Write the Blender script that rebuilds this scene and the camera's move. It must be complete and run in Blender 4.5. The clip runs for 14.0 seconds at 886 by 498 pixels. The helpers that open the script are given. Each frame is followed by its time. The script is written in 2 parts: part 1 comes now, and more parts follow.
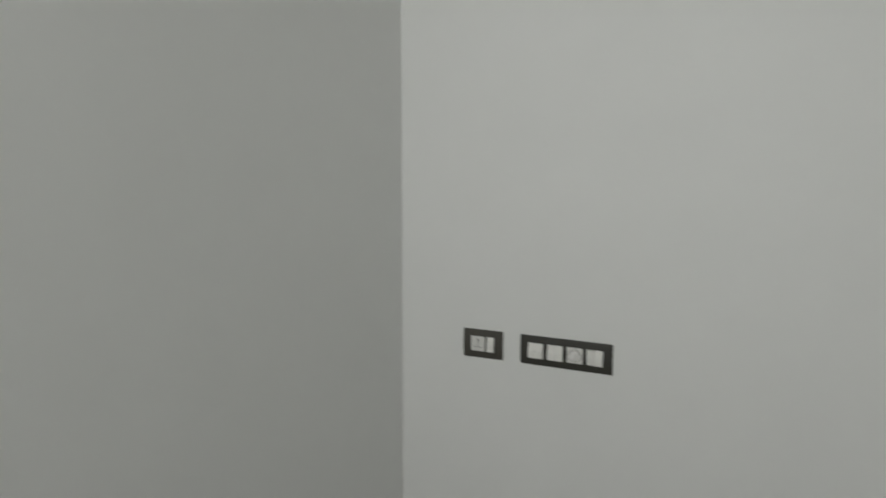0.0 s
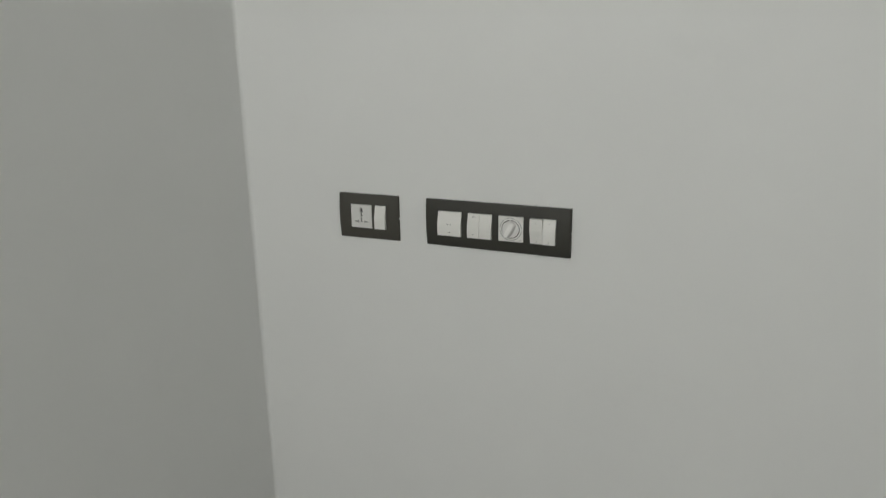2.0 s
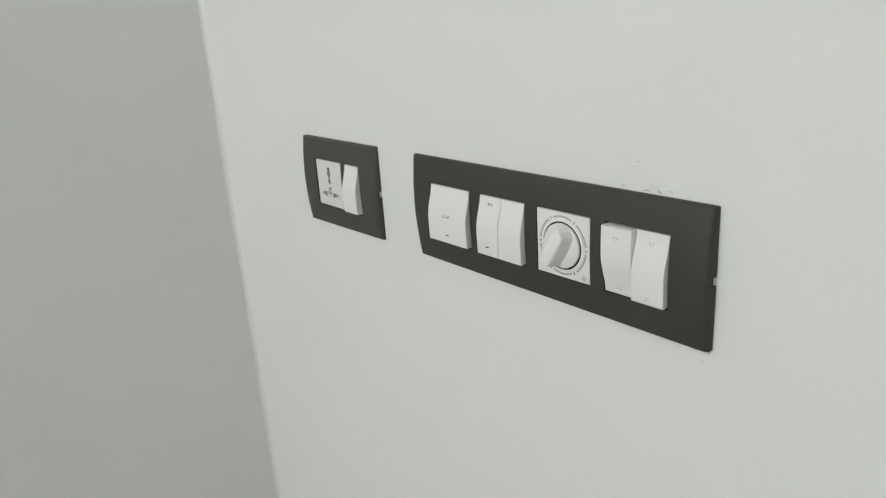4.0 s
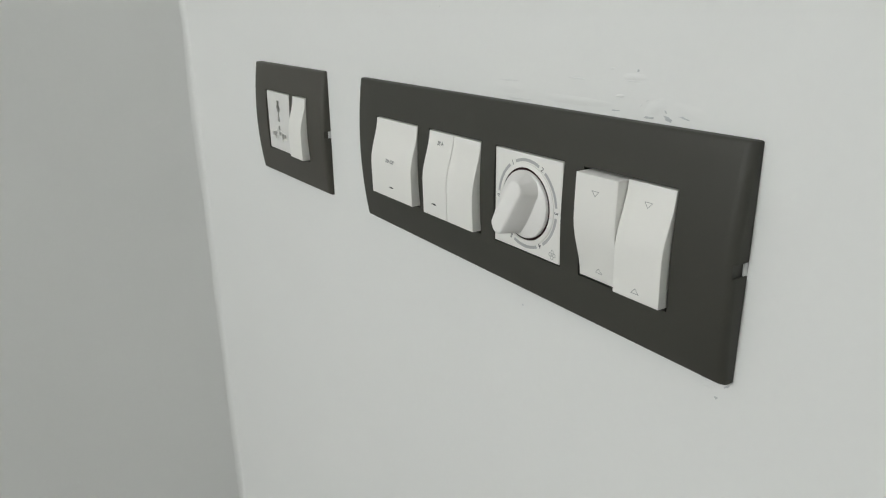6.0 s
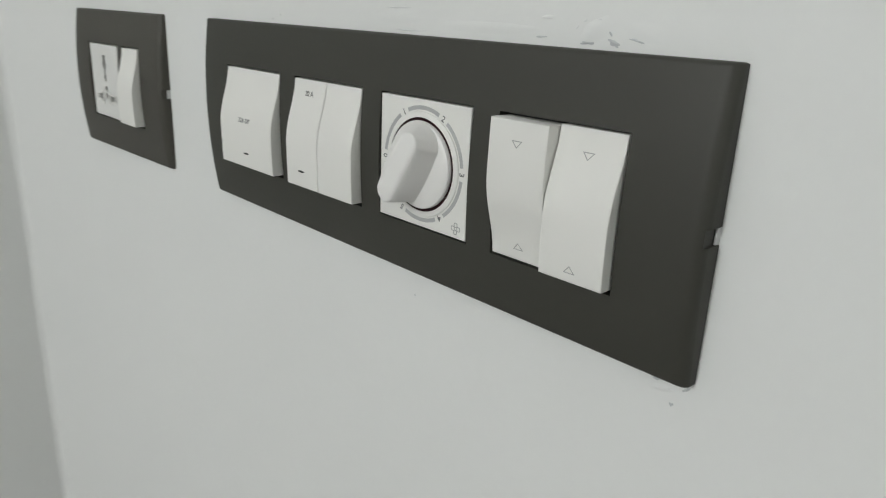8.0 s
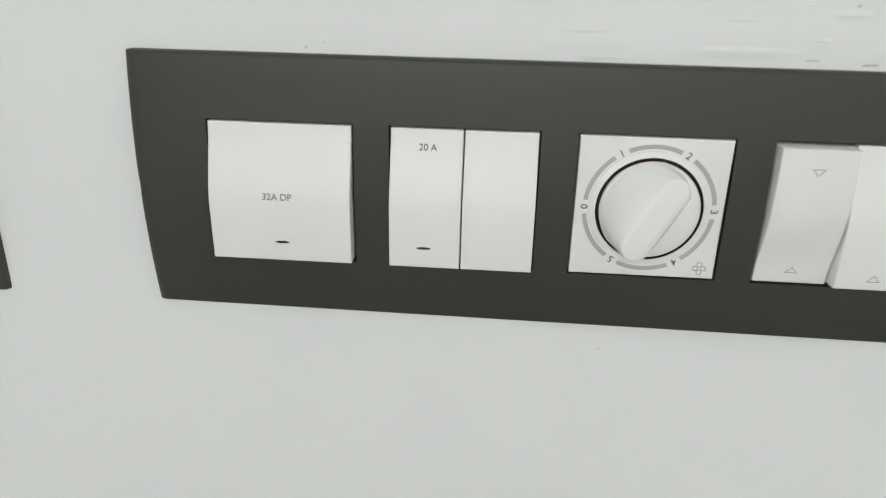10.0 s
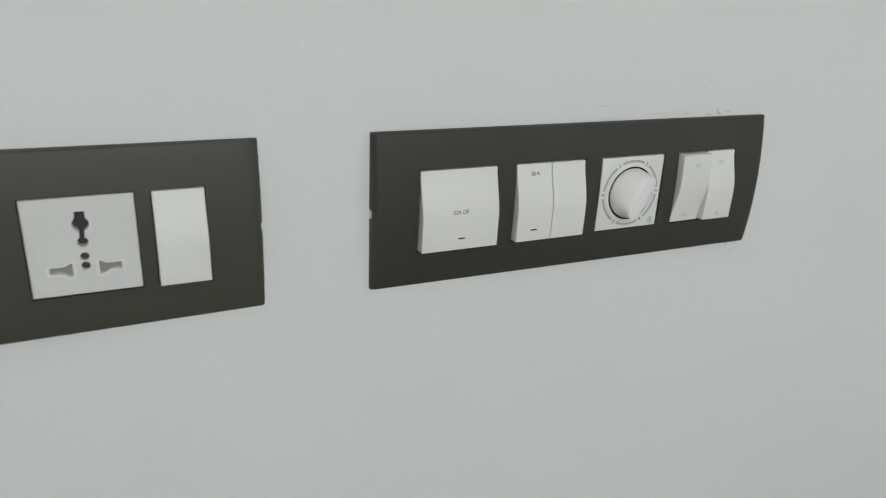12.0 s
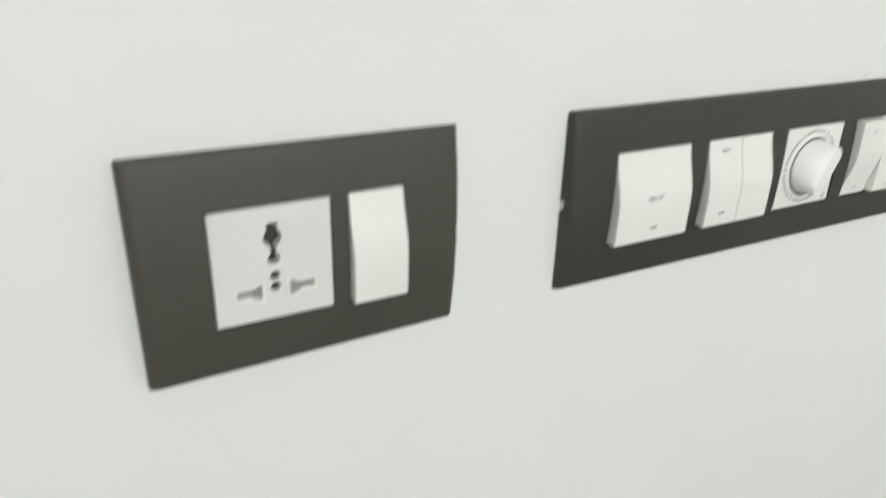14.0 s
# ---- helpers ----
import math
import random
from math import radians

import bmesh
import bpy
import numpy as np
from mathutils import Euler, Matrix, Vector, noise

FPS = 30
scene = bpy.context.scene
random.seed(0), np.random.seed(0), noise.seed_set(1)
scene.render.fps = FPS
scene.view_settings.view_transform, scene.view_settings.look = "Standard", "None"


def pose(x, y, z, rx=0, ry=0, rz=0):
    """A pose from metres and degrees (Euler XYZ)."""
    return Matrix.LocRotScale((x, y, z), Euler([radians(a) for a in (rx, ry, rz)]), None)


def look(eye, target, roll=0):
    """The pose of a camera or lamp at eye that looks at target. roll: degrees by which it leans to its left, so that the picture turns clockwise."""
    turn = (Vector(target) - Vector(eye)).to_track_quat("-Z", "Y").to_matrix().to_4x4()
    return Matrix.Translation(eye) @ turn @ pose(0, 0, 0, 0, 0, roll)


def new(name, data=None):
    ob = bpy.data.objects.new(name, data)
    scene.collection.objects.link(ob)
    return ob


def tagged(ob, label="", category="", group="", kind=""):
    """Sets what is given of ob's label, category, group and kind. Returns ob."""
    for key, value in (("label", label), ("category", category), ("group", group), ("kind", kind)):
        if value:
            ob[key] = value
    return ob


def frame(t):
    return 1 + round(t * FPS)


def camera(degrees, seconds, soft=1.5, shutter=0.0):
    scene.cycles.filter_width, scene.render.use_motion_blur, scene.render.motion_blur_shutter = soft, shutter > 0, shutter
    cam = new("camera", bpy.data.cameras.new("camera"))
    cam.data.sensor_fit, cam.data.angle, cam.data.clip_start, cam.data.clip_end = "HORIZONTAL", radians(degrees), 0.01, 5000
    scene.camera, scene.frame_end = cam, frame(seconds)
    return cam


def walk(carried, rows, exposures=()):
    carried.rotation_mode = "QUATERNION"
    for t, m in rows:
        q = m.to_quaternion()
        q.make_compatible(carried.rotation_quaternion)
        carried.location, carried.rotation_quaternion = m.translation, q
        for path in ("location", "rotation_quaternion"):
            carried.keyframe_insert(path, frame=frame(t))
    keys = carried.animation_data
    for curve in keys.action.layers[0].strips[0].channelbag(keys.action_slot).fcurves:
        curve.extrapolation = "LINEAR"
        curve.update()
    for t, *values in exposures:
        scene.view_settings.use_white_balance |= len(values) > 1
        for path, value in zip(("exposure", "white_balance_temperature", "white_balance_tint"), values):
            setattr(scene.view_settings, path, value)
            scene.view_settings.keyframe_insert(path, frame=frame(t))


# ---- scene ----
cam = camera(63.37, 14.0, soft=1.1, shutter=0.5)
# seconds, eye in metres, turn in degrees
PATH = [
    (0, 0.7013, -1.9448, 1.7933, 83.11, -0.17, 26.87),
    (0.2, 0.7071, -1.9394, 1.7701, 82.21, -0.44, 23.92),
    (0.5, 0.6839, -1.8744, 1.7096, 81.71, 1.53, 20.45),
    (0.7, 0.6853, -1.8068, 1.6766, 81.61, 3.14, 20.84),
    (1, 0.6553, -1.6791, 1.6561, 81.97, 2.25, 20.48),
    (1.2, 0.6582, -1.5795, 1.6462, 79.94, 1.81, 22.99),
    (1.5, 0.6454, -1.4286, 1.6257, 76.93, 2.01, 23.55),
    (1.7, 0.6059, -1.3269, 1.5972, 76.49, 1.52, 23.98),
    (2, 0.5273, -1.1675, 1.5517, 74.59, 0.85, 23.83),
    (2.2, 0.5083, -1.0697, 1.5313, 73.81, 1.61, 24.05),
    (2.5, 0.5179, -0.8900, 1.4999, 73.59, 2.74, 29.29),
    (2.7, 0.5388, -0.7854, 1.4860, 73.40, 4.15, 35.69),
    (3, 0.5471, -0.6774, 1.4743, 72.33, 2.45, 40.07),
    (3.2, 0.5284, -0.5909, 1.4615, 72.08, 3.05, 42.59),
    (5.3, 0.3849, -0.2205, 1.3404, 71.28, 1.77, 56.55),
    (5.5, 0.3807, -0.2111, 1.3398, 70.73, 1.83, 55.76),
    (5.8, 0.3789, -0.2075, 1.3363, 70.55, 1.28, 56.29),
    (6, 0.3785, -0.2078, 1.3348, 71.19, 0.72, 56.69),
    (6.2, 0.3716, -0.1954, 1.3320, 70.89, 0.36, 55.15),
    (6.5, 0.3683, -0.1801, 1.3199, 72.08, -1.27, 54.87),
    (6.7, 0.3653, -0.1698, 1.3110, 70.63, -0.77, 54.91),
    (7, 0.3600, -0.1622, 1.3046, 70.26, -0.60, 56.01),
    (7.2, 0.3500, -0.1530, 1.3012, 70.81, -0.90, 55.25),
    (9.3, 0.1999, -0.2187, 1.3060, 69.13, -0.60, 20.95),
    (9.5, 0.1573, -0.2126, 1.3122, 68.52, 0.42, 15.85),
    (9.7, 0.1184, -0.2149, 1.3156, 68.35, 0.34, 9.71),
    (10, 0.0913, -0.2239, 1.3193, 68.41, -1.18, 4.68),
    (10.2, 0.0709, -0.2391, 1.3256, 69.82, -1.94, -0.10),
    (10.5, 0.0303, -0.2800, 1.3453, 68.83, -0.92, -7.14),
    (10.7, 0.0054, -0.3102, 1.3553, 70.92, -0.92, -9.83),
    (11, -0.0462, -0.3460, 1.3619, 72.00, -2.43, -13.29),
    (11.2, -0.0865, -0.3562, 1.3636, 71.80, -2.39, -15.02),
    (11.5, -0.1343, -0.3635, 1.3665, 71.54, -2.56, -17.12),
    (11.7, -0.1561, -0.3601, 1.3627, 70.74, -3.31, -19.26),
    (12, -0.1444, -0.3409, 1.3653, 69.62, -2.36, -24.63),
    (12.2, -0.1455, -0.3333, 1.3670, 69.06, -1.27, -24.89),
    (12.5, -0.1627, -0.3147, 1.3523, 68.68, -0.97, -24.23),
    (12.8, -0.1694, -0.2766, 1.3526, 67.25, -0.05, -23.59),
    (13, -0.1705, -0.2590, 1.3478, 66.98, -0.39, -22.89),
    (13.2, -0.1709, -0.2521, 1.3603, 66.51, -0.47, -23.97),
    (13.5, -0.1839, -0.2551, 1.3756, 67.98, -0.16, -25.35),
    (13.7, -0.1968, -0.2549, 1.3830, 67.82, 0.34, -27.49),
    (14, -0.2215, -0.2462, 1.3618, 66.41, -1.35, -28.25),
]
walk(cam, [(t, pose(*p)) for t, *p in PATH],
     [(0.0, -0.35, 6570, 10), (0.5, -0.35, 6590, 10), (1.0, -0.33, 6610, 10), (1.5, -0.35, 6650, 10), (2.0, -0.14, 6620, 10), (2.5, 0.28, 6570, 10), (3.0, 0.49, 6500, 10),
      (5.5, 0.35, 6460, 10), (6.0, 0.40, 6460, 10), (6.5, 0.11, 6470, 10), (7.0, 0.20, 6420, 10), (9.5, 0.46, 6430, 10), (10.0, 0.57, 6430, 10), (10.5, 0.44, 6440, 10),
      (11.0, 0.60, 6400, 10), (11.5, 0.25, 6370, 10), (12.0, 0.23, 6330, 10), (12.5, 0.47, 6420, 10), (13.0, 0.66, 6570, 10), (13.5, 0.81, 6550, 10), (14.0, 0.81, 6540, 10)])

# ---------------- daylight ----------------
world = bpy.data.worlds.new("sky")
scene.world = world
world.use_nodes = True
sky = world.node_tree.nodes.new("ShaderNodeTexSky")
sky.sky_type, sky.sun_disc, sky.sun_elevation, sky.sun_rotation = "NISHITA", False, radians(48), radians(20)
world.node_tree.links.new(sky.outputs[0], world.node_tree.nodes["Background"].inputs[0])
world.node_tree.nodes["Background"].inputs[1].default_value = 0.12


def window_lamp(eye, target, width, height, watts):
    """The sky's light in a window's opening."""
    lamp = bpy.data.lights.new("window_light", "AREA")
    lamp.shape, lamp.size, lamp.size_y = "RECTANGLE", width, height
    lamp.energy, lamp.color = watts, (0.978, 1.0, 0.986)
    new("window_light", lamp).matrix_basis = look(eye, target)


window_lamp((-0.1, -3.47, 2.36), (-0.1, 0, 2.36), 0.54, 0.84, 31)


# ---------------- helpers ----------------
def part(name, bm, material, parent=None, label="", sharp=32):
    mesh = bpy.data.meshes.new(name)
    bmesh.ops.recalc_face_normals(bm, faces=bm.faces)
    bm.to_mesh(mesh)
    bm.free()
    mesh.materials.append(material)
    mesh.polygons.foreach_set("use_smooth", [True] * len(mesh.polygons))
    mesh.set_sharp_from_angle(angle=radians(sharp))
    ob = new(name, mesh)
    ob.parent = parent
    if label:
        ob["label"] = label
    return ob


def box_into(bm, x0, x1, y0, y1, z0, z1):
    m = Matrix.Translation(((x0 + x1) / 2, (y0 + y1) / 2, (z0 + z1) / 2)) @ Matrix.Diagonal((x1 - x0, y1 - y0, z1 - z0, 1))
    bmesh.ops.create_cube(bm, size=1, matrix=m)


def ramp(u):
    u = min(max(u, 0.0), 1.0)
    return u * u * (3 - 2 * u)


def shell(bm, x0, x1, z0, z1, front, back, bevel, xcuts=(), zcuts=(), holes=(), steps=14, end=None, fall=None):
    """A shallow moulding: front(x, z) is its face, with a rounded rim and sides that run back to y = back. holes: (x0, x1, z0, z1).
    end, fall: width and depth of the rim at the two short ends, where it differs."""
    rim = ((0.0, 1.0), (0.06, 0.66), (0.2, 0.4), (0.45, 0.165), (0.72, 0.04))
    end, fall = end or bevel, fall or bevel
    def line(a, b, cuts, edge):
        inner = [a + edge + (b - a - 2 * edge) * k / steps for k in range(steps + 1)]
        inner = [v for v in inner if all(abs(v - c) > 0.0012 for c in cuts)] + list(cuts)
        pos = [(v, 0.0) for v in inner] + [(a + edge * o, d) for o, d in rim] + [(b - edge * o, d) for o, d in rim]
        return sorted(pos)
    xs, zs = line(x0, x1, xcuts, end), line(z0, z1, zcuts, bevel)
    grid = []
    for i, (x, dx) in enumerate(xs):
        row = []
        for j, (z, dz) in enumerate(zs):
            drop = max(fall * dx, bevel * dz, min(max(fall, bevel), math.hypot(fall * dx, bevel * dz)))
            cut = bevel * 0.28 * max(0.0, (dx - 0.3) / 0.7) * max(0.0, (dz - 0.3) / 0.7)
            px = x + cut * (1 if x < (x0 + x1) / 2 else -1)
            pz = z + cut * (1 if z < (z0 + z1) / 2 else -1)
            row.append(bm.verts.new((px, front(x, z) + drop, pz)))
        grid.append(row)
    nx, nz = len(xs), len(zs)
    def in_hole(i, j):
        x, z = (xs[i][0] + xs[i + 1][0]) / 2, (zs[j][0] + zs[j + 1][0]) / 2
        return any(a < x < b and c < z < d for a, b, c, d in holes)
    open_cells = set()
    for i in range(nx - 1):
        for j in range(nz - 1):
            if in_hole(i, j):
                open_cells.add((i, j))
            else:
                bm.faces.new((grid[i][j], grid[i + 1][j], grid[i + 1][j + 1], grid[i][j + 1]))
    deep = {}
    def low(i, j):
        if (i, j) not in deep:
            v = grid[i][j].co
            deep[i, j] = bm.verts.new((v.x, back, v.z))
        return deep[i, j]
    def wall(a, b):
        bm.faces.new((grid[a[0]][a[1]], grid[b[0]][b[1]], low(*b), low(*a)))
    for i in range(nx - 1):
        wall((i, 0), (i + 1, 0))
        wall((i, nz - 1), (i + 1, nz - 1))
    for j in range(nz - 1):
        if (0, j) not in open_cells:
            wall((0, j), (0, j + 1))
        if (nx - 2, j) not in open_cells:
            wall((nx - 1, j), (nx - 1, j + 1))
    for i, j in open_cells:
        for cell, a, b in (((i - 1, j), (i, j), (i, j + 1)), ((i + 1, j), (i + 1, j), (i + 1, j + 1)),
                           ((i, j - 1), (i, j), (i + 1, j)), ((i, j + 1), (i, j + 1), (i + 1, j + 1))):
            if 0 <= cell[0] < nx - 1 and 0 <= cell[1] < nz - 1 and cell not in open_cells:
                wall(a, b)


def strip(bm, points, width, place, closed=True, thick=0.00006):
    """A flat printed line through points (u, v); place(u, v) gives its spot on the surface."""
    n = len(points)
    rows = []
    for k in range(n):
        p = Vector(points[k])
        before = Vector(points[k - 1]) if closed or k else p
        after = Vector(points[(k + 1) % n]) if closed or k < n - 1 else p
        a = (p - before).normalized() if (p - before).length else (after - p).normalized()
        b = (after - p).normalized() if (after - p).length else a
        side = Vector((-(a + b).y, (a + b).x)).normalized()
        w = width / 2 / max(0.45, math.sqrt(max(0.0, (1 + a.dot(b)) / 2)))
        quad = []
        for s, d in ((w, 0), (-w, 0), (-w, 0.0002), (w, 0.0002)):
            q = p + side * s
            v = place(q.x, q.y)
            quad.append(bm.verts.new((v[0], v[1] - thick + d, v[2])))
        rows.append(quad)
    for k in range(n if closed else n - 1):
        a, b = rows[k], rows[(k + 1) % n]
        for c in range(4):
            bm.faces.new((a[c], b[c], b[(c + 1) % 4], a[(c + 1) % 4]))


def lettering(name, text, size, m, material, parent, face=None):
    data = bpy.data.curves.new(name, "FONT")
    data.body, data.size, data.extrude, data.align_x, data.align_y = text, size, 0.00005, "CENTER", "CENTER"
    data.offset = size * 0.012
    temp = bpy.data.objects.new(name, data)
    mesh = bpy.data.meshes.new_from_object(temp)
    bpy.data.objects.remove(temp)
    mesh.materials.clear()
    mesh.materials.append(material)
    mesh.transform(m)
    if face:
        for v in mesh.vertices:
            v.co.y = face(v.co.x, v.co.z) + (v.co.y - m.translation.y) - 0.00004
    ob = new(name, mesh)
    ob.parent = parent
    return ob


# ---------------- materials ----------------
def material(name, colour, rough, metal=0.0, spread=0.06, scale=6.0, fine=400.0, bump=0.05, depth=0.0004, coarse=0.0, coat=0.0, gleam=0.5):
    """Two scales of noise over colour and gloss, and fine relief."""
    m = bpy.data.materials.new(name)
    m.use_nodes = True
    n, l = m.node_tree.nodes, m.node_tree.links
    b = n["Principled BSDF"]
    b.inputs["Metallic"].default_value = metal
    b.inputs["Coat Weight"].default_value = coat
    b.inputs["Specular IOR Level"].default_value = gleam
    b.inputs["Coat Roughness"].default_value = 0.25
    at = n.new("ShaderNodeTexCoord")
    big, small = n.new("ShaderNodeTexNoise"), n.new("ShaderNodeTexNoise")
    for tex, s, d in ((big, scale, 4), (small, fine, 3)):
        tex.inputs["Scale"].default_value, tex.inputs["Detail"].default_value = s, d
        l.new(at.outputs["Object"], tex.inputs["Vector"])
    mix = n.new("ShaderNodeMix")
    mix.data_type = "RGBA"
    mix.inputs[6].default_value = (*[c * (1 - spread) for c in colour], 1)
    mix.inputs[7].default_value = (*[min(1, c * (1 + spread)) for c in colour], 1)
    both = n.new("ShaderNodeMath")
    both.operation = "MULTIPLY_ADD"
    l.new(small.outputs["Fac"], both.inputs[0])
    both.inputs[1].default_value = 0.35
    half = n.new("ShaderNodeMath")
    half.operation = "MULTIPLY"
    half.inputs[1].default_value = 0.65
    l.new(big.outputs["Fac"], half.inputs[0])
    l.new(half.outputs[0], both.inputs[2])
    l.new(both.outputs[0], mix.inputs[0])
    l.new(mix.outputs[2], b.inputs["Base Color"])
    gloss = n.new("ShaderNodeMapRange")
    gloss.inputs["To Min"].default_value, gloss.inputs["To Max"].default_value = rough - 0.06, rough + 0.06
    l.new(small.outputs["Fac"], gloss.inputs["Value"])
    l.new(gloss.outputs[0], b.inputs["Roughness"])
    relief = n.new("ShaderNodeBump")
    relief.inputs["Strength"].default_value, relief.inputs["Distance"].default_value = bump, depth
    l.new(small.outputs["Fac"], relief.inputs["Height"])
    if coarse:
        trowel = n.new("ShaderNodeTexNoise")
        trowel.inputs["Scale"].default_value, trowel.inputs["Detail"].default_value = 14.0, 5
        l.new(at.outputs["Object"], trowel.inputs["Vector"])
        wave = n.new("ShaderNodeBump")
        wave.inputs["Strength"].default_value, wave.inputs["Distance"].default_value = coarse, 0.004
        l.new(trowel.outputs["Fac"], wave.inputs["Height"])
        l.new(wave.outputs[0], relief.inputs["Normal"])
    l.new(relief.outputs[0], b.inputs["Normal"])
    return m


wall_paint = material("white wall paint", (0.83, 0.835, 0.82), 0.6, spread=0.03, scale=5, fine=260, bump=0.12, depth=0.0006, coarse=0.14)
# darker beige for the unseen south wall, chosen to return less light
bounce_cut_beige = material("beige that cuts bounced light", (0.44, 0.42, 0.38), 0.6, spread=0.04, scale=5, fine=260, bump=0.12, depth=0.0006, coarse=0.10)
ceiling_paint = material("ceiling paint", (0.8, 0.8, 0.78), 0.8, spread=0.03, fine=200)
floor_tile = material("grey floor tile", (0.20, 0.195, 0.185), 0.35, spread=0.12, scale=3, fine=60)
plate_finish = material("dark olive grey plate", (0.0415, 0.0400, 0.0318), 0.56, spread=0.08, scale=18, fine=1500, bump=0.06, depth=0.0001, gleam=0.5)
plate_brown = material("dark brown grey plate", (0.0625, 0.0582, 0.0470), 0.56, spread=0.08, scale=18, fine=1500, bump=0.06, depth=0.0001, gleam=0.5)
switch_white = material("white switch plastic", (0.85, 0.84, 0.805), 0.5, spread=0.015, scale=30, fine=1800, bump=0.04, depth=0.0001)
knob_white = material("glossy white knob plastic", (0.88, 0.865, 0.845), 0.42, spread=0.015, scale=30, fine=1800, bump=0.03, depth=0.0001)
socket_white = material("off-white socket plastic", (0.77, 0.765, 0.74), 0.5, spread=0.015, scale=30, fine=1800, bump=0.04, depth=0.0001)
frame_white = material("white mounting plastic", (0.66, 0.67, 0.66), 0.45, spread=0.03, scale=40, fine=900)
print_grey = material("grey print", (0.14, 0.14, 0.14), 0.6, spread=0.05, fine=900)
scale_grey = material("pale grey dial scale", (0.46, 0.46, 0.46), 0.5, spread=0.04, fine=900)
groove_black = material("black groove", (0.012, 0.010, 0.010), 0.5, spread=0.1, fine=900)
ring_red = material("dark red ring", (0.02, 0.003, 0.005), 0.5, spread=0.1, fine=900, gleam=0.25)
print_mid = material("faded grey print", (0.26, 0.26, 0.26), 0.6, spread=0.05, fine=900)
print_pale = material("pale grey print", (0.40, 0.40, 0.39), 0.6, spread=0.05, fine=900)
# near-black colour that paints the shade inside openings and gaps
opening_shade = material("near-black shade in openings", (0.05, 0.048, 0.046), 0.5, spread=0.1, fine=900)
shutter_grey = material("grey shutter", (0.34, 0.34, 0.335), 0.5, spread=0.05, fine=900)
putty_grey = material("grey cement smudge", (0.56, 0.57, 0.58), 0.85, spread=0.2, scale=200, fine=900, bump=0.2)
scrape_pale = material("pale scrape in the paint", (0.785, 0.79, 0.782), 0.8, spread=0.12, scale=200, fine=900, bump=0.2)
glass = material("clear window glass", (0.95, 0.97, 0.96), 0.08, spread=0.01, bump=0.0)
glass.node_tree.nodes["Principled BSDF"].inputs["Transmission Weight"].default_value = 1.0
frame_alu = material("window aluminium", (0.5, 0.5, 0.5), 0.4, metal=0.6, fine=300)

# ---------------- the room ----------------
WEST, EAST, SOUTH, TOP, THICK = -0.4265, 1.7, -3.45, 3.1, 0.15


def structure(name, boxes, mat, label, category):
    bm = bmesh.new()
    for b in boxes:
        box_into(bm, *b)
    return tagged(part(name, bm, mat), label, category, kind="structure")


def cove(name, radius, wander, label):
    """The hand-floated inside corner: a shallow hollow whose width wanders from floor to ceiling."""
    bm = bmesh.new()
    loops, n, arc = [], 260, 8
    for i in range(n + 1):
        z = TOP * i / n
        r = radius + wander * (noise.noise((0, 0, z * 9.0)) + 0.5 * noise.noise((3, 0, z * 31.0)))
        q = radius + wander * (noise.noise((7, 0, z * 7.0)) + 0.5 * noise.noise((9, 0, z * 27.0)))
        ring = [bm.verts.new((WEST - 0.002, 0.002, z))]
        for k in range(arc + 1):
            u = k / arc * math.pi / 2
            ring.append(bm.verts.new((WEST - 0.0003 + r * (1 - math.sin(u)), 0.0003 - q * (1 - math.cos(u)), z)))
        loops.append(ring)
    m = arc + 2
    for a, b in zip(loops, loops[1:]):
        for k in range(m):
            bm.faces.new((a[k], a[(k + 1) % m], b[(k + 1) % m], b[k]))
    return tagged(part(name, bm, wall_paint, sharp=60), label, "trim", kind="structure")


wall_north = structure("wall_north", [(WEST - THICK, EAST + THICK, 0, THICK, 0, TOP)], wall_paint, "white painted plaster wall carrying the switch panels", "wall")
cove("corner_trim", 0.0085, 0.0035, "soft uneven plastered inside corner")
structure("wall_west", [(WEST - THICK, WEST, SOUTH, 0, 0, TOP)], wall_paint, "white painted plaster wall meeting the switch wall", "wall")
structure("wall_east", [(EAST, EAST + THICK, SOUTH, 0, 0, TOP)], wall_paint, "plain white painted wall of the room", "wall")
WX0, WX1, WZ0, WZ1 = -0.39, 0.19, 1.92, 2.80
# closing wall out of view; its darker colour is added to weaken the bounce
structure("wall_south", [(WEST - THICK, WX0, SOUTH - THICK, SOUTH, 0, TOP), (WX1, EAST + THICK, SOUTH - THICK, SOUTH, 0, TOP),
                         (WX0, WX1, SOUTH - THICK, SOUTH, 0, WZ0), (WX0, WX1, SOUTH - THICK, SOUTH, WZ1, TOP)],
          bounce_cut_beige, "unseen wall, darker beige to cut bounced light, with a narrow window opening", "wall")
structure("floor", [(WEST - THICK, EAST + THICK, SOUTH - THICK, THICK, -0.12, -0.002)], floor_tile, "grey tiled floor of the room", "floor")
structure("ceiling", [(WEST - THICK, EAST + THICK, SOUTH - THICK, THICK, TOP + 0.002, TOP + 0.14)], ceiling_paint, "plain white painted ceiling", "ceiling")



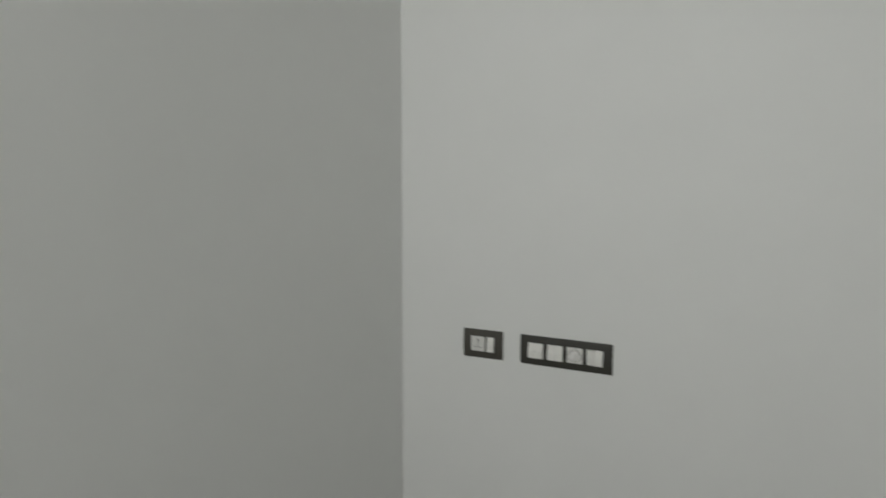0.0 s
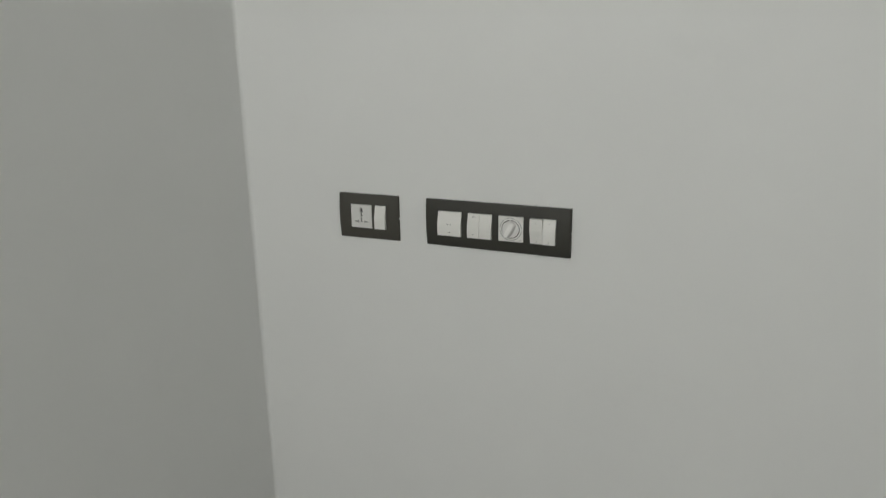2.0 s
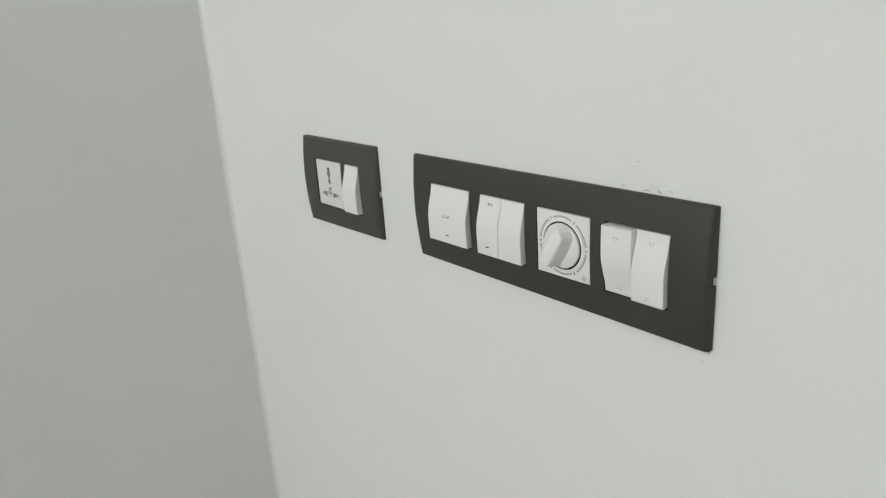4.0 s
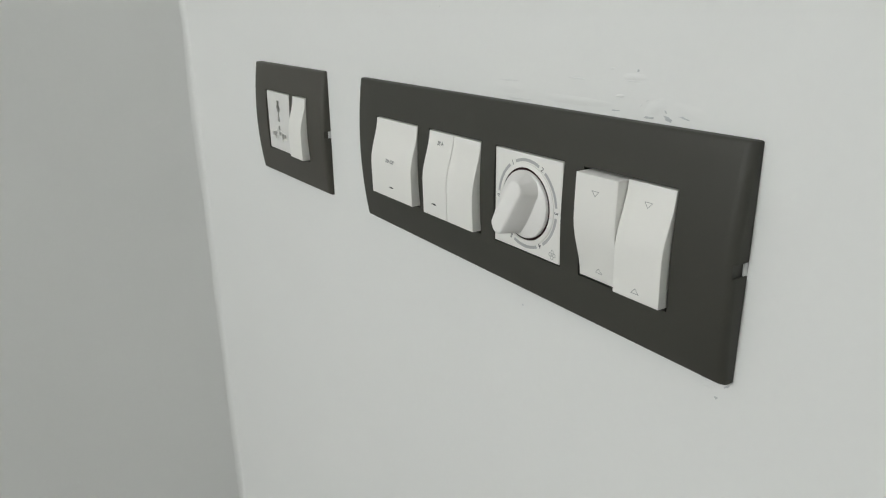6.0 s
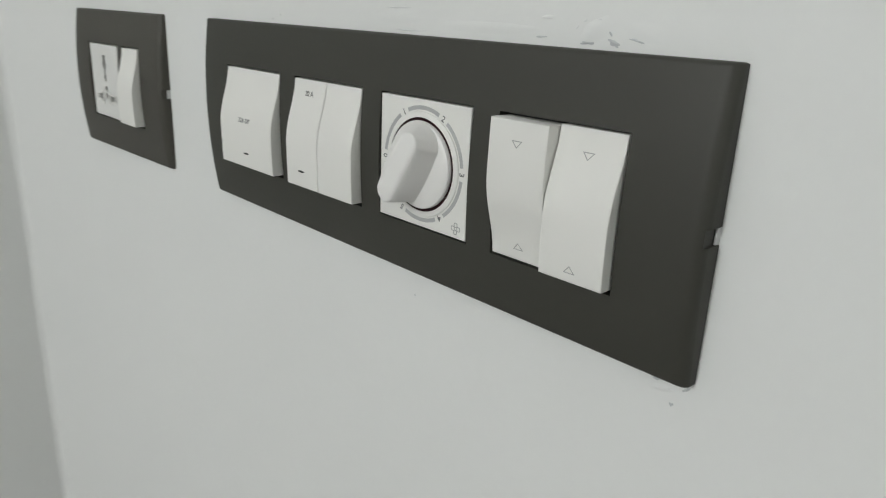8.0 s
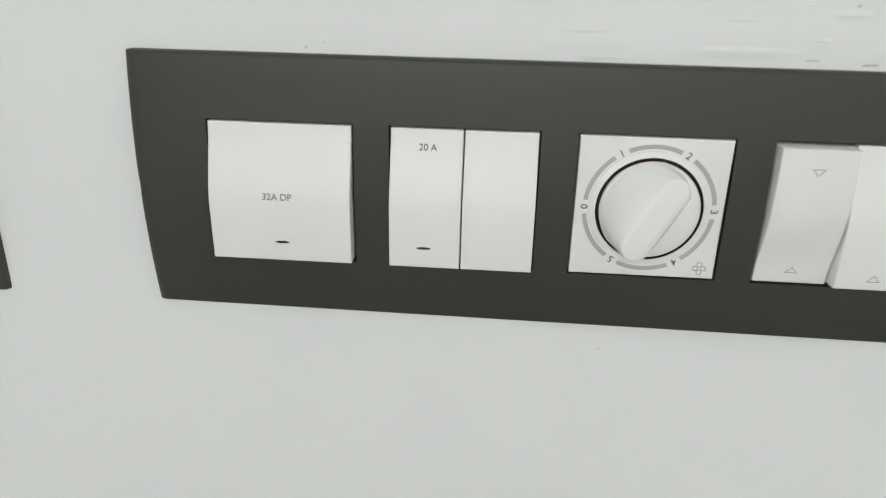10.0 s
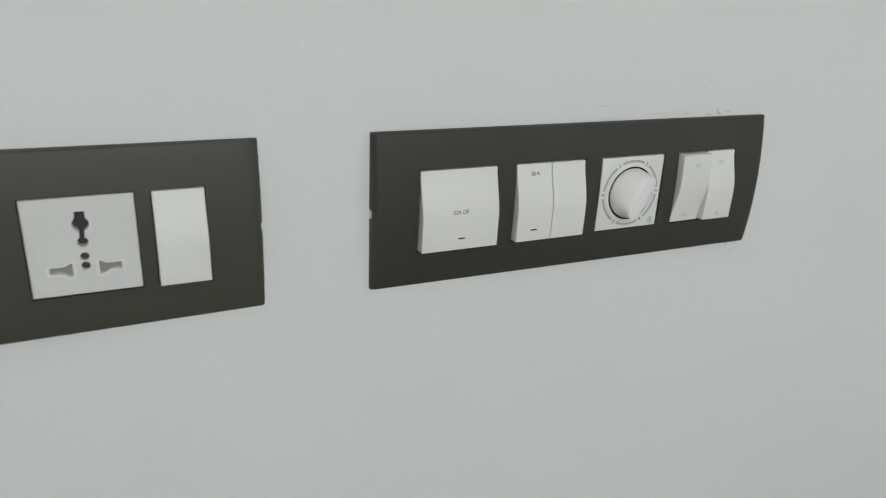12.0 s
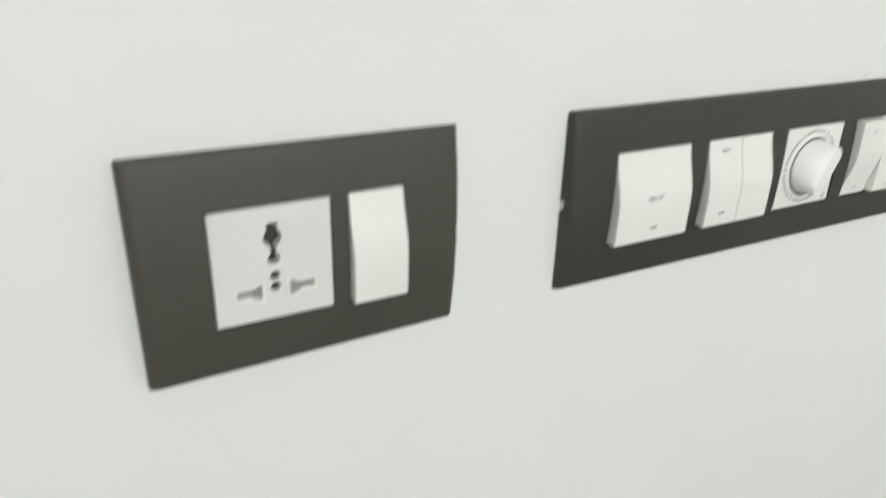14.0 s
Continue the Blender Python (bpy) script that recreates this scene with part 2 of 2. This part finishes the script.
def window(name, m, width, height):
    w = tagged(new(name), "aluminium framed window that lets in daylight", "window", kind="structure")
    w.matrix_basis = m
    h = width / 2
    for x0, x1, z0, z1 in ((-h, h, 0, 0.05), (-h, h, height - 0.05, height), (-h, -h + 0.05, 0.05, height - 0.05),
                           (h - 0.05, h, 0.05, height - 0.05), (-0.03, 0.03, 0.05, height - 0.05)):
        bm = bmesh.new()
        box_into(bm, x0, x1, -0.025, 0.025, z0, z1)
        part("window_frame", bm, frame_alu, w)
    for x0, x1 in ((-h + 0.05, -0.03), (0.03, h - 0.05)):
        bm = bmesh.new()
        box_into(bm, x0, x1, -0.003, 0.003, 0.05, height - 0.05)
        part("pane", bm, glass, w).visible_shadow = False


window("window_1", pose((WX0 + WX1) / 2, SOUTH - 0.1, WZ0), WX1 - WX0, WZ1 - WZ0)


# ---------------- switch panels ----------------
HALF = 0.0431          # half height of both cover plates
HZ = 0.0231            # half height of the openings


def cover_plate(panel, width, holes, finish, lean=0.0, twist=0.0, notched=(-1, 1)):
    """The bowed plate; lean and twist: metres by which it sits unevenly on the plaster."""
    def plate_face(x, z):
        u, v = 2 * x / width, z / HALF
        return -(0.0042 + lean * u + twist * u * v + 0.0036 * (1 - v * v))
    bm = bmesh.new()
    cuts = sorted(v for h in holes for v in h)
    notches = [(*sorted((k * (width / 2 - 0.0008), k * width)), -0.0026, 0.0024) for k in notched]
    shell(bm, -width / 2, width / 2, -HALF, HALF, plate_face, 0.0, 0.0013, cuts, (-HZ, -0.0026, 0.0024, HZ),
          [(a, b, -HZ, HZ) for a, b in holes] + notches, 16, end=0.0044, fall=0.0031)
    plate = part("cover_plate", bm, finish, panel, sharp=40)
    for side in notched:
        bm = bmesh.new()
        a, b = sorted((side * (width / 2 - 0.0009), side * (width / 2 - 0.0001)))
        shell(bm, a, b, -0.0024, 0.0022, lambda u, v: -0.0019, 0.0, 0.0003, steps=2)
        part("clip_tab", bm, frame_white, plate, "white clip tab in the edge notch")
    # backing sheet whose dark colour paints the shade in the gaps round the inserts
    bm = bmesh.new()
    box_into(bm, -width / 2 + 0.006, width / 2 - 0.006, -0.0020, -0.0004, -HALF + 0.006, HALF - 0.006)
    part("mounting_frame", bm, opening_shade, panel, "mounting frame behind the plate, painted dark as gap shade")
    return plate


def rocker(panel, x0, x1, out, name="rocker"):
    """A rocker that stands proud at its bottom (out = -1) or its top (out = 1). Returns it with its face."""
    gap, h = 0.00022, 0.02245
    def face(x, z):
        s = 0.5 + out * z / (2 * h)
        return -(0.0069 + 0.0047 * ramp(s / 0.58) + 0.0005 * math.sin(math.pi * s))
    bm = bmesh.new()
    low, high = (-0.0217, h) if out < 0 else (-h, 0.0219)      # the proud end swings inwards
    shell(bm, x0 + gap, x1 - gap, low, high, face, -0.0025, 0.00045, steps=14)
    return part(name, bm, switch_white, panel), face


def indicator(ob, face, x, z):
    bm = bmesh.new()
    ring = [(0.0023 * math.cos(a), 0.00042 * math.sin(a)) for a in (k * math.tau / 20 for k in range(20))]
    top = [bm.verts.new((x + u, face(x + u, z + v) - 0.00008, z + v)) for u, v in ring]
    low = [bm.verts.new((x + u * 1.04, face(x + u, z + v) + 0.0003, z + v * 1.1)) for u, v in ring]
    bm.faces.new(top)
    for k in range(20):
        bm.faces.new((top[k], top[(k + 1) % 20], low[(k + 1) % 20], low[k]))
    part("indicator", bm, groove_black, ob, "dark indicator window")


def triangle(ob, face, x, z, up):
    bm = bmesh.new()
    strip(bm, [(-0.0018, -0.0008 * up), (0.0018, -0.0008 * up), (0, 0.0012 * up)], 0.00026, lambda u, v: (x + u, face(x + u, z + v), z + v))
    part("arrow_mark", bm, print_pale, ob, "thin grey triangle outline")


def facing(x, y, z, turn=0.0):
    return Matrix.Translation((x, y, z)) @ Matrix.Rotation(radians(90), 4, "X") @ Matrix.Rotation(turn, 4, "Z")


def disc_part(name, rings, cx, mat, parent, label="", n=64):
    """A turned part about the axis through (cx, z = 0): rings of (radius, y)."""
    bm = bmesh.new()
    loops = []
    for r, y in rings:
        if r == 0:
            loops.append([bm.verts.new((cx, y, 0))])
        else:
            loops.append([bm.verts.new((cx + r * math.cos(k * math.tau / n), y, r * math.sin(k * math.tau / n))) for k in range(n)])
    for a, b in zip(loops, loops[1:]):
        for k in range(n):
            q = (k + 1) % n
            bm.faces.new((a[k], a[q], b[0]) if len(b) == 1 else (a[k], a[q], b[q], b[k]))
    return part(name, bm, mat, parent, label)


def regulator(panel, x0, x1):
    flat = -0.0072
    cx = (x0 + x1) / 2
    bm = bmesh.new()
    shell(bm, x0 + 0.0002, x1 - 0.0002, -0.0225, 0.0225, lambda x, z: flat, -0.0025, 0.0005, steps=4)
    base = part("regulator", bm, switch_white, panel, "square white fan regulator with a round knob")
    place = lambda u, v: (cx + u, flat, v)
    for k in range(6):
        bm = bmesh.new()
        mid = math.pi - k * math.pi / 3
        a0, a1 = mid - radians(6.5), mid - math.pi / 3 + radians(6.5)
        arc = [(0.0198 * math.cos(a0 + (a1 - a0) * i / 14), 0.0198 * math.sin(a0 + (a1 - a0) * i / 14)) for i in range(15)]
        strip(bm, arc, 0.0014, place, closed=False)
        part("scale_arc", bm, scale_grey, base)
        lettering("numeral", str(k), 0.0031, facing(cx + 0.0198 * math.cos(mid), flat - 0.00003, 0.0198 * math.sin(mid), mid - math.pi / 2), print_grey, base)
    for a in range(4):
        bm = bmesh.new()
        u0, v0 = 0.0011 * math.cos(a * math.pi / 2), 0.0011 * math.sin(a * math.pi / 2)
        curve = [(math.cos(k * math.tau / 24), math.sin(k * math.tau / 24)) for k in range(24)]
        leaf = [(0.0182 + u0 * 1.15 + 0.00072 * math.copysign(math.sqrt(abs(p)), p), -0.0190 + v0 * 1.15 + 0.00072 * math.copysign(math.sqrt(abs(q)), q)) for p, q in curve]
        strip(bm, leaf, 0.00028, place)
        part("fan_mark", bm, print_pale, base)
    disc_part("collar", [(0.0186, flat + 0.0003), (0.0184, flat - 0.0004), (0.0176, flat - 0.0007), (0.01655, flat - 0.0008), (0.0165, flat + 0.0003)], cx, switch_white, base, "raised white collar round the knob")
    disc_part("groove", [(0.01655, flat - 0.0005), (0.0150, flat - 0.0005)], cx, ring_red, base, "dark red ring between collar and knob")
    knob = disc_part("knob", [(0.0154, flat + 0.0002), (0.0154, flat - 0.0014), (0.0151, flat - 0.0019), (0.0139, flat - 0.0025), (0.0105, flat - 0.0031), (0.0055, flat - 0.0035), (0, flat - 0.0036)],
                     cx, knob_white, base, "round white knob turned to its highest step")
    # the tall grip across the knob, rounded at both ends, with drafted flanks
    bm = bmesh.new()
    turn = radians(-120)
    ax, az = math.cos(turn), math.sin(turn)
    rows, long_, half_long, half_wide = [], 32, 0.0142, 0.0041
    flank = ((1.28, 0), (1.18, 0.4), (1.09, 0.8), (1.03, 0.94), (0.9, 0.99), (0.5, 1.0), (0, 1.0), (-0.5, 1.0), (-0.8, 0.995))
    slope = [k / 12 for k in range(13)]       # the broad face that falls from the grip to the knob's rim
    for i in range(long_ + 1):
        v = math.sin(math.pi * (i / long_ - 0.5))
        near = max(0.0, (abs(v) * half_long - (half_long - half_wide)) / half_wide)
        w = half_wide * max(0.04, math.sqrt(max(0.0, 1 - near * near)))
        room = math.sqrt(max(0.0, 0.0151 ** 2 - (v * half_long) ** 2))
        h = (0.0112 + 0.0006 * v) * (1 - 0.05 * near * near)
        row = []
        scoop = 1 + 3.0 * max(0.0, 1 - v * v)         # the flank that is hollowed out in the middle
        profile = [((1.03 + (side - 1.03) * scoop if side > 1.03 else side) * w, out) for side, out in flank]
        far = max(room, 1.15 * w)
        profile += [(-w - (far - w) * k, 0.99 - 0.93 * k * (0.55 + 0.45 * k) - 0.02 * math.sin(math.pi * k)) for k in slope]
        for across, out in profile:
            r_ = v * half_long * (1.05 - 0.05 * out)
            row.append(bm.verts.new((cx + ax * r_ - az * across, flat - 0.0010 - out * h, az * r_ + ax * across)))
        rows.append(row)
    wide = len(flank) + len(slope)
    for a, b in zip(rows, rows[1:]):
        for j in range(wide - 1):
            bm.faces.new((a[j], b[j], b[j + 1], a[j + 1]))
    bm.faces.new(rows[0])
    bm.faces.new(rows[-1])
    part("grip", bm, knob_white, knob, sharp=60)
    return base


def socket_outlet(panel, x0, x1):
    flat, cx, h = -0.0074, (x0 + x1) / 2, 0.0225
    def circle(u, v, r, n=20, a0=0.0, a1=math.tau):
        return [(u + r * math.cos(a0 + (a1 - a0) * k / n), v + r * math.sin(a0 + (a1 - a0) * k / n)) for k in range(n if a1 - a0 > 6.2 else n + 1)]
    # the tall earth opening: square head, round body, narrow neck, round foot
    right = [(0.0021, 0.0160), (0.0021, 0.0131)] + circle(0, 0.0103, 0.0034, 8, radians(50), radians(-70)) + \
            [(0.0010, 0.0040)] + circle(0, 0.0020, 0.0023, 8, radians(60), radians(-84))
    earth = right + [(-u, v) for u, v in reversed(right)]
    flag = [(0.0054, -0.0070), (0.0072, -0.0076), (0.0096, -0.0088), (0.0145, -0.0088), (0.0145, -0.0116), (0.0100, -0.0116), (0.0078, -0.0132), (0.0054, -0.0132)]
    cuts = [(earth, 0.0045, opening_shade), (circle(0, -0.0048, 0.0019), 0.0025, opening_shade), (circle(0, -0.0092, 0.0019), 0.0025, opening_shade),
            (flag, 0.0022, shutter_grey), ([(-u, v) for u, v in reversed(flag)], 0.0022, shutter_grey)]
    bm = bmesh.new()
    def loop(points, y):
        vs = [bm.verts.new((cx + u, y, v)) for u, v in points]
        return vs, [bm.edges.new((vs[k], vs[(k + 1) % len(vs)])) for k in range(len(vs))]
    w, b = (x1 - x0) / 2 - 0.0002, 0.0005
    square = [(-w + b, -h + b), (w - b, -h + b), (w - b, h - b), (-w + b, h - b)]
    outer, edges = loop(square, flat)
    walls = []
    for points, depth, _ in cuts:
        vs, es = loop(points, flat)
        edges += es
        walls.append((vs, depth))
    bmesh.ops.triangle_fill(bm, use_beauty=True, use_dissolve=False, edges=edges)
    for vs, depth in walls:
        low = [bm.verts.new((v.co.x, v.co.y + depth, v.co.z)) for v in vs]
        for k in range(len(vs)):
            bm.faces.new((vs[k], vs[(k + 1) % len(vs)], low[(k + 1) % len(vs)], low[k]))
    for scale_out, y in ((1, flat + b), (1, -0.0025)):
        ring = [bm.verts.new((cx + math.copysign(w, u), y, math.copysign(h, v))) for u, v in square]
        for k in range(4):
            bm.faces.new((outer[k], outer[(k + 1) % 4], ring[(k + 1) % 4], ring[k]))
        outer = ring
    base = part("socket", bm, socket_white, panel, "square white universal socket outlet")
    # floors of the openings; earth and round holes get painted shade for depth
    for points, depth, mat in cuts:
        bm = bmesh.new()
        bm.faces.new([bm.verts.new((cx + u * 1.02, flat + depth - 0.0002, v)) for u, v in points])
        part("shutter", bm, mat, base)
    # thin raised lips round the two flat pin openings
    for s in (-1, 1):
        bm = bmesh.new()
        lip = [(s * (u + (0.0008 if u > 0.01 else -0.0008)), v + (0.0008 if v > -0.0101 else -0.0008)) for u, v in flag]
        strip(bm, lip, 0.0011, lambda u, v: (cx + u, flat, v), thick=0.0008)
        part("lip", bm, switch_white, base)
    return base


def panel_empty(m, label):
    e = new("switch_panel")
    e.matrix_basis = m
    return tagged(e, label, "switch panel", "switch panels on the wall")


HEIGHT = 1.25
PITCH, MODULE = 0.0580, 0.0461

# the long panel
long_panel = panel_empty(pose(0.1102, 0, HEIGHT, 0, 0.05, 0), "long dark grey plate with white rocker switches and fan regulator")
W_LONG = 0.2715
starts = [-0.1102 + 0.0001 + PITCH * k for k in range(4)]
cover_plate(long_panel, W_LONG, [(x - 0.0004, x + MODULE + 0.0004) for x in starts], plate_finish, 0.0005, -0.0008)
ob, face = rocker(long_panel, starts[0], starts[0] + MODULE, -1)
ob["label"] = "wide white rocker switch with a grey rating mark"
xm = starts[0] + MODULE / 2
indicator(ob, face, xm + 0.0004, -0.0152)
lettering("rating", "32A DP", 0.0030, facing(xm - 0.0006, face(0, -0.0002) - 0.00004, -0.0002), print_mid, ob, face)
mid = starts[1] + MODULE / 2
ob, face = rocker(long_panel, starts[1], mid, -1)
ob["label"] = "narrow white rocker switch with a grey rating mark"
indicator(ob, face, (starts[1] + mid) / 2 - 0.0002, -0.0150)
lettering("rating", "20 A", 0.0029, facing((starts[1] + mid) / 2 + 0.0004, face(0, 0.0168) - 0.00004, 0.0168), print_grey, ob, face)
rocker(long_panel, mid, starts[1] + MODULE, -1)
regulator(long_panel, starts[2], starts[2] + MODULE)
mid = starts[3] + MODULE / 2
for a, b, out in ((starts[3], mid, 1), (mid, starts[3] + MODULE, -1)):
    ob, face = rocker(long_panel, a, b, out)
    ob["label"] = "narrow white rocker switch with thin grey arrow marks"
    triangle(ob, face, (a + b) / 2, 0.0151, -1)
    triangle(ob, face, (a + b) / 2, -0.0180, 1)

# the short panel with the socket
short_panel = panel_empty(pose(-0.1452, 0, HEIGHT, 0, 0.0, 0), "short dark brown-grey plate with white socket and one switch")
W_SHORT = 0.1271
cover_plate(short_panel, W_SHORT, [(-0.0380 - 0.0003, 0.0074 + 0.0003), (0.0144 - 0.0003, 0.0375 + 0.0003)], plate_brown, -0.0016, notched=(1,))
socket_outlet(short_panel, -0.0380, 0.0074)
ob, face = rocker(short_panel, 0.0144, 0.0375, -1)
ob["label"] = "narrow plain white rocker switch"

# ---------------- putty and marks on the wall ----------------
rng = random.Random(7)


def dab(bm, x, z, length, height, proud, turn, ragged=0.2):
    """A low smear of putty with a ragged outline."""
    n, rings = 24, 6
    phase = [rng.uniform(1 - ragged, 1 + ragged) for _ in range(n)]
    phase = [(phase[i - 1] + 2 * phase[i] + phase[(i + 1) % n]) / 4 for i in range(n)]
    loops = []
    for k in range(rings):
        f = 1 - k / rings
        vs = []
        for i in range(n):
            a = i * math.tau / n
            u, v = length / 2 * f * phase[i] * math.cos(a), height / 2 * f * phase[i] * math.sin(a)
            vs.append(bm.verts.new((x + u * math.cos(turn) - v * math.sin(turn), 0.00002 - proud * ramp(1 - f), z + u * math.sin(turn) + v * math.cos(turn))))
        loops.append(vs)
    for a, b in zip(loops, loops[1:]):
        for i in range(n):
            bm.faces.new((a[i], a[(i + 1) % n], b[(i + 1) % n], b[i]))
    bm.faces.new(loops[-1])


SMEARS = [(0.178, 0.0520, 0.078, 0.0170, 0.00030, 0.03), (0.116, 0.0490, 0.034, 0.0065, 0.00030, 0.03), (0.165, 0.0475, 0.060, 0.0050, 0.00035, 0.02),
          (0.184, 0.0512, 0.009, 0.0022, 0.00060, 0.05), (0.201, 0.0485, 0.013, 0.0075, 0.00060, 0.5), (0.190, 0.0585, 0.016, 0.0040, 0.00040, 0.04),
          (0.031, 0.0452, 0.0020, 0.0014, 0.00050, 0.2), (0.037, 0.0470, 0.0020, 0.0012, 0.00050, -0.1), (0.217, 0.0485, 0.018, 0.0060, 0.00030, -0.2),
          (0.237, -0.0480, 0.010, 0.0026, 0.00040, 0.2)]
for x, z, length, height, proud, turn in SMEARS:
    bm = bmesh.new()
    dab(bm, x, HEIGHT + z, length, height, proud, turn)
    part("putty_smear", bm, wall_paint, wall_north)
# dirty scrapes: place, length, height, turn
MARKS = [(0.1165, 0.0520, 0.0190, 0.0007, 0.03), (0.1610, 0.0560, 0.0120, 0.0006, 0.01), (0.1900, 0.0570, 0.0090, 0.0007, 0.02), (0.1800, 0.0610, 0.0055, 0.0007, 0.0),
         (0.1920, 0.0610, 0.0013, 0.0010, 0.3), (0.1745, 0.0498, 0.0070, 0.0010, -0.15), (0.1840, 0.0503, 0.0070, 0.0006, 0.02), (0.1950, 0.0490, 0.0034, 0.0008, 0.9),
         (0.1975, 0.0507, 0.0030, 0.0007, 0.5), (0.2025, 0.0512, 0.0042, 0.0008, -0.2), (0.1990, 0.0447, 0.0060, 0.0011, 0.05), (0.2076, 0.0450, 0.0046, 0.0015, -0.45),
         (0.2060, 0.0475, 0.0022, 0.0006, -0.8), (0.2140, 0.0462, 0.0050, 0.0006, -0.2), (0.1215, 0.0445, 0.0210, 0.0006, 0.01), (0.1820, 0.0455, 0.0080, 0.0005, 0.05),
         (0.0590, 0.0840, 0.0021, 0.0008, 0.6), (0.2400, -0.0520, 0.0014, 0.0011, 0.4), (0.2385, -0.0475, 0.0048, 0.0009, 0.25), (0.2345, -0.0460, 0.0030, 0.0008, 0.1),
         (0.2440, -0.0455, 0.0030, 0.0009, 0.7), (0.1300, -0.0540, 0.0009, 0.0008, 0.0), (0.1900, -0.0445, 0.0024, 0.0007, 0.0), (-0.0855, -0.0445, 0.0026, 0.0010, 0.2)]
for x, z, length, height, turn in MARKS:
    bm = bmesh.new()
    dab(bm, x, HEIGHT + z, length, height * 1.2, 0.00028, turn, 0.55)
    part("smudge", bm, putty_grey if abs(z) < 0.0478 and x > 0.17 or length < 0.002 else scrape_pale, wall_north)
